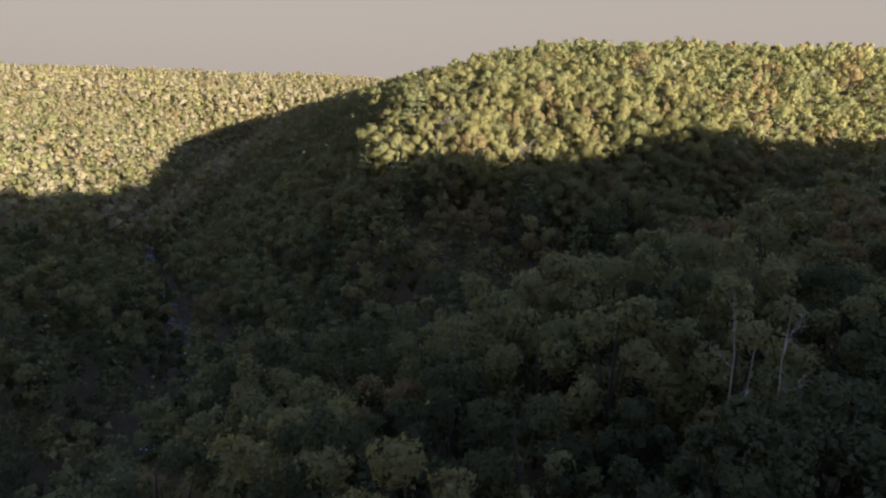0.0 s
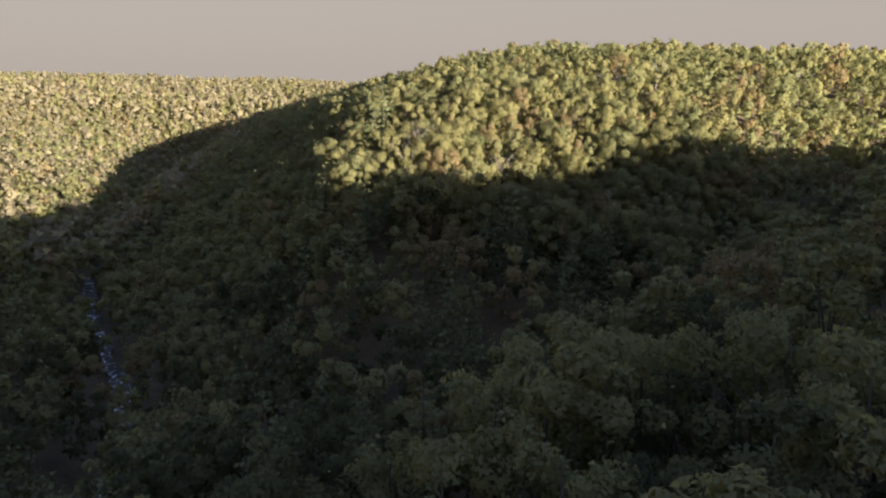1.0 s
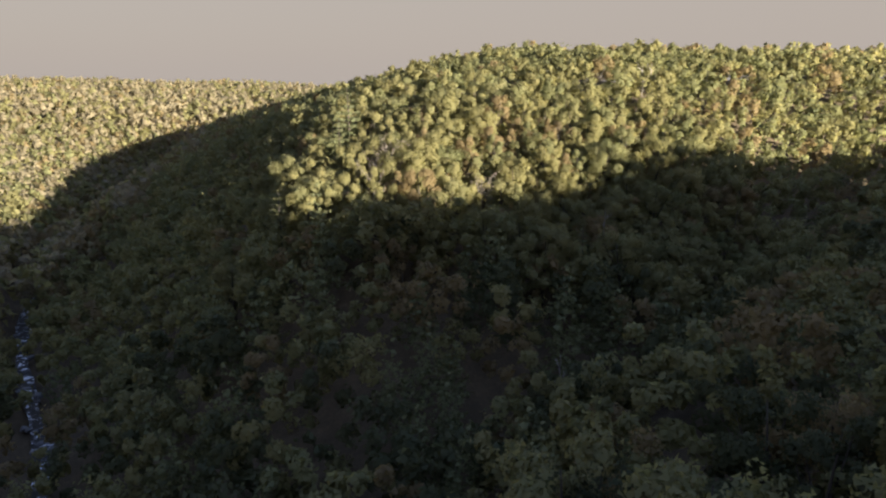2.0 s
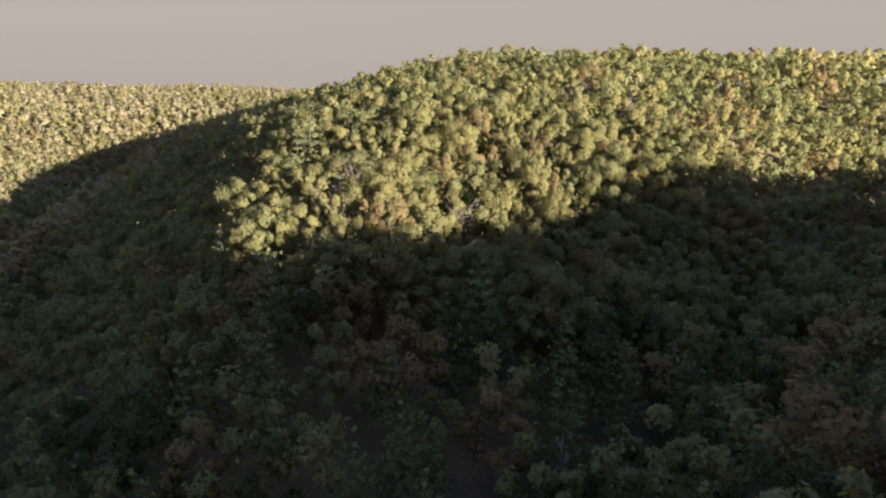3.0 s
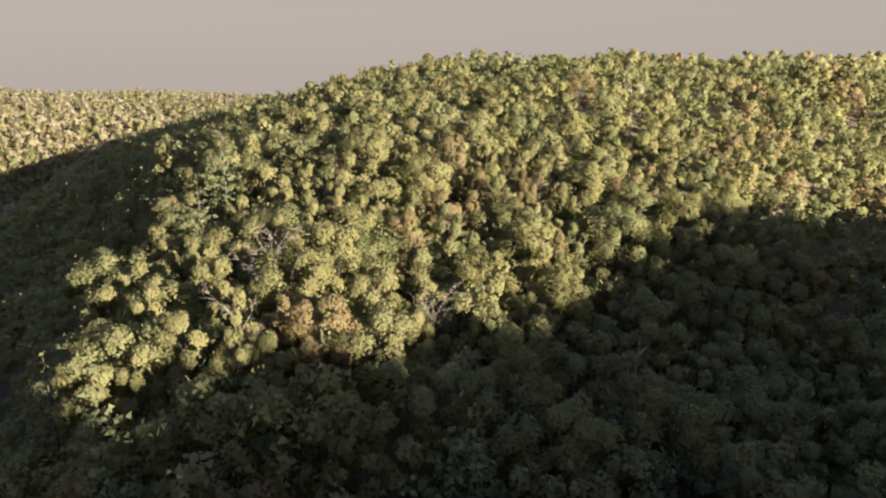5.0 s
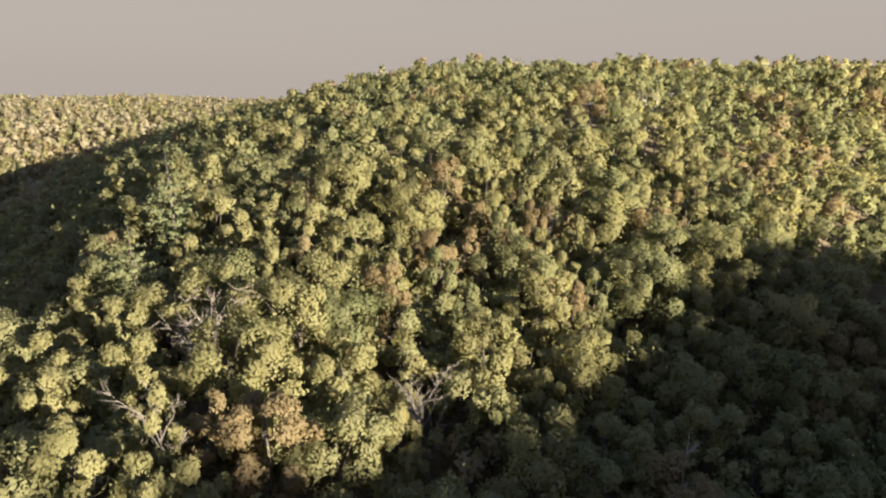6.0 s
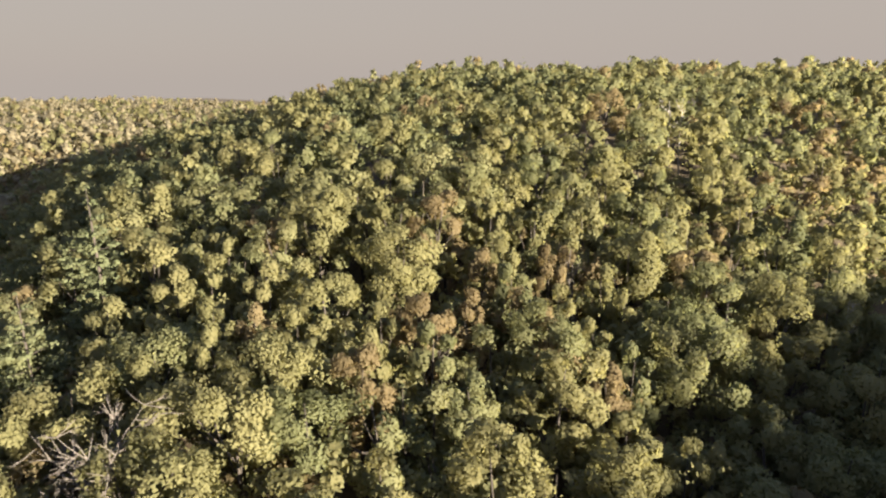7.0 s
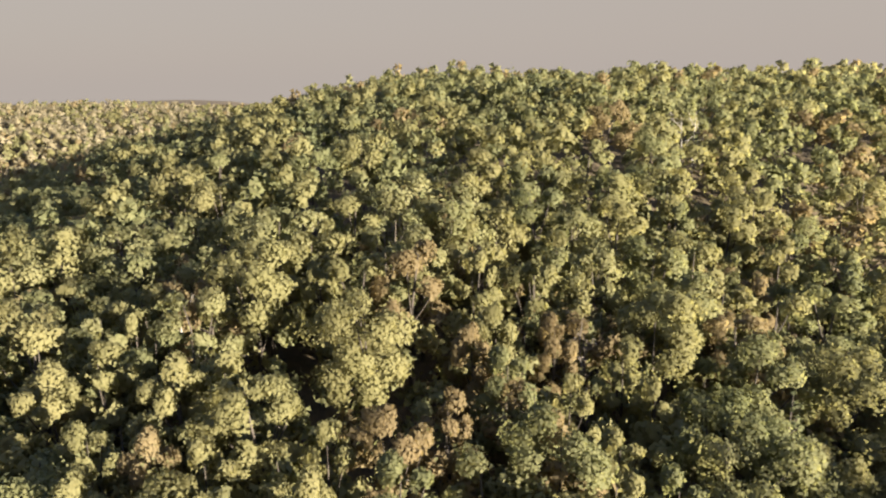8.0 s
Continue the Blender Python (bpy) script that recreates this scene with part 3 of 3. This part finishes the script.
# on the near spur: x, y, tree height
SPUR_TALL = [(-9.7, 29.6, 18), (-2, 25.3, 18), (-9.6, 41, 16.5), (9.5, 58, 21), (5.2, 57, 19), (14.6, 60, 20), (20.2, 67, 21), (13, 41, 19.5), (22, 40, 19), (28, 50, 20), (27, 57, 21), (40, 72, 22), (13, 75.5, 22)]
SPUR_LOW = [(-3, 39, 13.5), (0.5, 44, 14), (13.8, 35.5, 13), (5, 34, 15.5), (16, 25, 16), (20, 26, 16.5), (24, 29, 16.5), (12, 29, 12), (28, 33, 16), (33, 38, 17), (17.6, 27, 16), (21.6, 28.4, 15.5)]
SINGLES = YELLOW_CROWNS + YELLOW_UPHILL + YELLOW_YOUNG + GREEN_CROWNS + RUSSET_CROWNS + PINE_SPOTS


def open_spots(pts):
    """Drops what would stand in a clearing or inside a single crown."""
    ok = np.ones(len(pts), bool)
    for x, y, r in CLEARINGS:
        ok &= np.hypot(pts[:, 0] - x, pts[:, 1] - y) > 0.85 * r
    for x, y, r in SINGLES:
        ok &= np.hypot(pts[:, 0] - x, pts[:, 1] - y) > 0.7 * r + 2.0
    for x, y, hh in SPUR_TALL + SPUR_LOW:
        ok &= np.hypot(pts[:, 0] - x, pts[:, 1] - y) > 4.4
    return pts[ok]


def single_crowns(spots, c, seed):
    """Broadleaf trees at spots (x, y, crown radius); the wider the crown, the taller the tree."""
    rng = np.random.default_rng(seed)
    for x, y, r in spots:
        k = min(range(8), key=lambda q: abs(HERO_SHAPES[q][1] * rng.uniform(1.0, 1.2) - r))
        back = y > 206
        wide = min(1.3, max(0.75, r / (1.08 * HERO_SHAPES[k][1])))
        m = spot_pose(x, y, float(ground_height(x, y)), 1.0, rng.uniform(0, 360)) @ Matrix.Diagonal((wide, wide, (13.8 + 0.8 * min(r, 5)) / HERO_SHAPES[k][0], 1))
        plant("broadleaf_tree", ("hill", k, c, back), HERO_BACK[k] if back else HERO[k], SPECIES[c], m, LABELS[c], "tree", "broadleaf trees of the forest")


single_crowns(YELLOW_CROWNS + YELLOW_UPHILL + YELLOW_YOUNG, 1, 21)
single_crowns(GREEN_CROWNS, 0, 22)
single_crowns(RUSSET_CROWNS, 2, 23)
for x, y, r in PINE_SPOTS:
    plant("pine_tree", ("hill", "pine", 0), HERO_PINE[0], LEAF_PINE, spot_pose(x, y, float(ground_height(x, y)), r / 3.2, x * 37), "tall dark green pine with layered boughs", "pine tree", "pines in the forest")
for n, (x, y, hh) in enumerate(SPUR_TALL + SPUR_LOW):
    # the low trees take the dark leaf, which paints shade onto the spur
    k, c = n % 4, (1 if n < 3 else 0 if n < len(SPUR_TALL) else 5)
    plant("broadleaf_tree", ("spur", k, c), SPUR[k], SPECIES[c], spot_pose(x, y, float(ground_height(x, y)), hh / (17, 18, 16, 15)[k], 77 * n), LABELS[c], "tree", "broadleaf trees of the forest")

p = scatter(-40, 92, 148, 240, 6.8, 1)
grove(open_spots(p[in_hero(p[:, 0], p[:, 1])]), HERO, HERO_PINE, "hill", 2, 0.06, 0.88, 1.06, (0.6, 0.34, 0.06))
p = scatter(-30, 54, 20, 90, 7.7, 3)
# nearly half dark leaf: shade between the spur's crowns, put in as colour
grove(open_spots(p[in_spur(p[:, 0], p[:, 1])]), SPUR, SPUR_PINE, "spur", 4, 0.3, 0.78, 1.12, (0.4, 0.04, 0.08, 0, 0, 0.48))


def fill_gaps(seed):
    """Young trees where the big crowns leave room."""
    rng = np.random.default_rng(seed)
    for x, y in scatter(-34, 88, 150, 236, 2.6, seed):
        near = np.array(STANDING)
        if (np.hypot(near[:, 0] - x, near[:, 1] - y) - 0.5 * near[:, 2]).min() < 1.05 or any(math.hypot(x - a, y - b) < 0.85 * r for a, b, r in CLEARINGS):
            continue
        k, c = int(rng.integers(3)), int(choose(rng, 1, (0.56, 0.36, 0.08))[0])
        plant("young_tree", ("young", k, c), YOUNG[k], SPECIES[c], spot_pose(x, y, float(ground_height(x, y)), rng.uniform(0.95, 1.25), rng.uniform(0, 360)),
              ("slender olive-green young tree between larger crowns", "slender yellow-green young tree between larger crowns", "slender russet young tree between larger crowns")[c], "tree", "young trees of the forest")


fill_gaps(26)


def bare_limb(rng, start, way, length, radius):
    """A crooked limb with a few twigs."""
    pts, d = [np.array(start, float)], np.array(way, float)
    for _ in range(5):
        d = d + rng.normal(0, 0.16, 3) + np.array([0, 0, 0.07])
        d /= np.linalg.norm(d)
        pts.append(pts[-1] + d * length / 5)
    out = [tube(pts, radius * np.array([1, 0.8, 0.62, 0.45, 0.3, 0.12]), 5)]
    for _ in range(11):
        q = rng.integers(1, 6)
        w = d + rng.normal(0, 0.55, 3)
        w /= np.linalg.norm(w)
        tip = pts[q] + w * length * rng.uniform(0.18, 0.4)
        mid = (pts[q] + tip) / 2 + rng.normal(0, 0.1, 3)
        out.append(tube([pts[q], mid, tip], radius * np.array([0.5, 0.34, 0.12]), 4))
        for _ in range(2):
            out.append(tube([mid, mid + (tip - mid) * 0.8 + rng.normal(0, 0.22, 3)], radius * np.array([0.28, 0.1]), 3))
    return join(out)


def dead_tree(x, y, H, limbs, spread, seed, label, girth=1.0):
    rng = np.random.default_rng(seed)
    foot = tagged(new("dead_tree"), label, "dead tree", "dead trees in the forest")
    foot.matrix_basis = pose(x, y, float(ground_height(x, y)))
    tz = np.array([-1.2, 0, 0.35, 0.6, 0.8, 1.0]) * np.array([1, 1, H, H, H, H])
    wob = np.cumsum(rng.normal(0, 0.27, (6, 2)), 0)
    trunk = np.stack([wob[:, 0], wob[:, 1], tz], 1)
    tv, tf = tube(trunk, np.array([0.28, 0.2, 0.13, 0.1, 0.06, 0.02]) * girth * H / 16, 7)
    wood = SNAG_WOOD if label == SNAG else DEAD_WOOD
    mesh_object("trunk", tv, tf, [wood], smooth=True, parent=foot)
    for n in range(limbs):
        z0 = H * (0.36 + 0.52 * (n + 0.5) / limbs)
        st = (np.interp(z0, tz, trunk[:, 0]), np.interp(z0, tz, trunk[:, 1]), z0)
        a = n * 2.4 + rng.normal(0, 0.4)
        lv, lf = bare_limb(rng, st, (math.cos(a) * 0.7, math.sin(a) * 0.7, 0.75), spread * rng.uniform(0.75, 1.2), 0.07 * girth)
        mesh_object("limb", lv, lf, [wood], smooth=True, parent=foot)
    return foot


BLEACHED = "bare bleached dead tree with crooked grey limbs among green crowns"
SNAG = "thin pale leafless snag standing above the darker crowns"
dead_tree(-0.5, 176.5, 15.5, 17, 5.4, 31, BLEACHED, 1.2)
dead_tree(-2.5, 164.5, 14.5, 8, 4.2, 32, BLEACHED)
dead_tree(20.0, 167.0, 14.5, 14, 4.6, 33, BLEACHED)
dead_tree(79.0, 197.0, 15.0, 4, 2.2, 34, SNAG)
dead_tree(18.2, 30.0, 18.0, 3, 2.0, 35, SNAG, 0.45)
dead_tree(20.3, 30.4, 20.6, 4, 2.4, 36, SNAG, 0.45)
dead_tree(19.0, 33.0, 20.0, 2, 1.5, 37, SNAG, 0.45)
dead_tree(30.4, 229.0, 13.5, 4, 2.2, 38, SNAG)
dead_tree(32.0, 229.8, 14.2, 4, 2.0, 39, SNAG)
dead_tree(33.6, 228.8, 13.8, 4, 2.2, 40, SNAG)
dead_tree(91.0, 259.0, 16.5, 5, 2.6, 41, SNAG)
dead_tree(93.5, 260.5, 17.0, 5, 2.6, 42, SNAG)
dead_tree(47.0, 204.0, 15.0, 7, 3.0, 43, BLEACHED)
dead_tree(45.0, 163.0, 15.5, 6, 1.8, 44, SNAG)
dead_tree(26.0, 122.0, 17.5, 7, 1.6, 45, SNAG)
dead_tree(9.0, 213.5, 13.5, 4, 2.0, 46, SNAG)


def woods(name, pts, models, last_is_pine, seed, label, weights=(0.52, 0.34, 0.14), size=1.0, vary=0.26, pine_share=0.06):
    rng = np.random.default_rng(seed)
    z = ground_height(pts[:, 0], pts[:, 1])
    n = len(pts)
    m = choose(rng, n, weights)
    k = rng.integers(len(models) - (1 if last_is_pine else 0), size=n)
    if last_is_pine:
        pines = rng.random(n) < pine_share
        k, m = np.where(pines, len(models) - 1, k), np.where(pines, 3, m)
    spots = np.stack([pts[:, 0], pts[:, 1], z, size * (1.0 + vary * (rng.random(n) - 0.5)), rng.uniform(0, 6.28, n), k, m], 1)
    v, f, i, nn = tile(models, spots)
    return tagged(mesh_object(name, v, f, SPECIES, i, smooth=True, normals=nn), label, "forest", kind="stuff")


def in_sight(x, y):
    """The stretch of the plan that the flight looks over."""
    return (x > -0.72 * (y + 5) - 12) & ((x < 0.72 * (y + 5) + 12) | (x < 0.98 * (y - 60) + 25))


p = open_spots(np.concatenate([scatter(-112, 190, 20, 152, 6.4, 5), scatter(-112, 190, 152, 372, 6.9, 25)]))
for x, y, r in [(64, 266, 4.0), (114, 254, 3.7), (92, 258, 3.0), (26, 121, 2.5)]:
    p = p[np.hypot(p[:, 0] - x, p[:, 1] - y) > r]
keep = in_mid(p[:, 0], p[:, 1]) & ~in_hero(p[:, 0], p[:, 1]) & ~in_spur(p[:, 0], p[:, 1]) & clear_of_creek(p[:, 0], p[:, 1], 3.6)
seen = in_sight(p[:, 0], p[:, 1])
close = p[:, 1] < 152
keep &= ~((p[:, 1] < 31) & (p[:, 0] > -24) & (p[:, 0] < 50))
# the dark third deepens the slope's shade through leaf colour
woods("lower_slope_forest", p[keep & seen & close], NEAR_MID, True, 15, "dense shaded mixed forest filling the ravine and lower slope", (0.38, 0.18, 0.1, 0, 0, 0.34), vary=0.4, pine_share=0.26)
woods("hillside_forest", p[keep & seen & ~close], MID, True, 6, "dense mixed autumn forest covering the hill", (0.56, 0.36, 0.08))
woods("ravine_forest", p[keep & ~seen], FAR, False, 16, "mixed autumn forest on the sides of the ravine")

p = scatter(-620, -112, 60, 640, 6.4, 7)
bearing = np.degrees(np.arctan2(-p[:, 0], p[:, 1] + 5))
keep = (bearing < 38) & clear_of_creek(p[:, 0], p[:, 1], 3.6)
# the large tan share paints some haze into this bank's leaf colour
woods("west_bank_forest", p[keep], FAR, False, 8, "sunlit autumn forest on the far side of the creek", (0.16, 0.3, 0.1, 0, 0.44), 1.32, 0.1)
p = np.concatenate([scatter(-700, 0, 644, 1090, 9.6, 9)])
bearing = np.degrees(np.arctan2(-p[:, 0], p[:, 1] + 5))
keep = (bearing < 37) & (bearing > 0.5) & clear_of_creek(p[:, 0], p[:, 1], 6)
# more tan still: haze over the far woods is put into their colour
woods("distant_forest", p[keep], FAR, False, 10, "distant autumn forest across the valley, haze tinted into its leaf colour", (0.12, 0.22, 0.08, 0, 0.58), 1.62, 0.1)
p = np.concatenate([scatter(-60, 330, 372, 450, 8.0, 11), scatter(-112, -60, 372, 450, 8.0, 20), scatter(-112, 60, 450, 640, 11.0, 21)])
p = p[clear_of_creek(p[:, 0], p[:, 1], 3.6)]
p = np.concatenate([p, scatter(190, 380, 190, 372, 8.0, 12)])
woods("plateau_forest", p, FAR, False, 12, "autumn forest on the top of the hill", (0.52, 0.34, 0.14))
p = np.concatenate([scatter(-40, 520, -150, -80, 7.0, 13), scatter(-100, 200, -80, 6, 8.6, 27)])
p = p[clear_of_creek(p[:, 0], p[:, 1], 6)]
woods("ridge_forest", p, RIDGE, False, 14, "autumn forest on the ridge that shades the gorge")
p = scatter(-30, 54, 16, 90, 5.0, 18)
# mostly the dark leaf, so shade below the crowns is coloured in
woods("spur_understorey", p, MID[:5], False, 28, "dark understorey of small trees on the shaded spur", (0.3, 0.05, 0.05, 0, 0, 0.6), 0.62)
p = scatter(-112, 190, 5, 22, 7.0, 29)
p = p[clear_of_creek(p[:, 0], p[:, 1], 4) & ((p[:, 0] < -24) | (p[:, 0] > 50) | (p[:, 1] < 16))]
# a third dark leaf here too, shade carried by the base colour
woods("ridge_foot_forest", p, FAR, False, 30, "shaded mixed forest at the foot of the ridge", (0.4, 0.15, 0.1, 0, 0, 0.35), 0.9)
p = scatter(-36, 90, 148, 240, 4.6, 17)
for x, y, r in CLEARINGS:
    p = p[np.hypot(p[:, 0] - x, p[:, 1] - y) > r]
woods("understorey", p, MID[:5], False, 19, "understorey of saplings and small trees below the crowns", (0.55, 0.3, 0.15), 0.7)
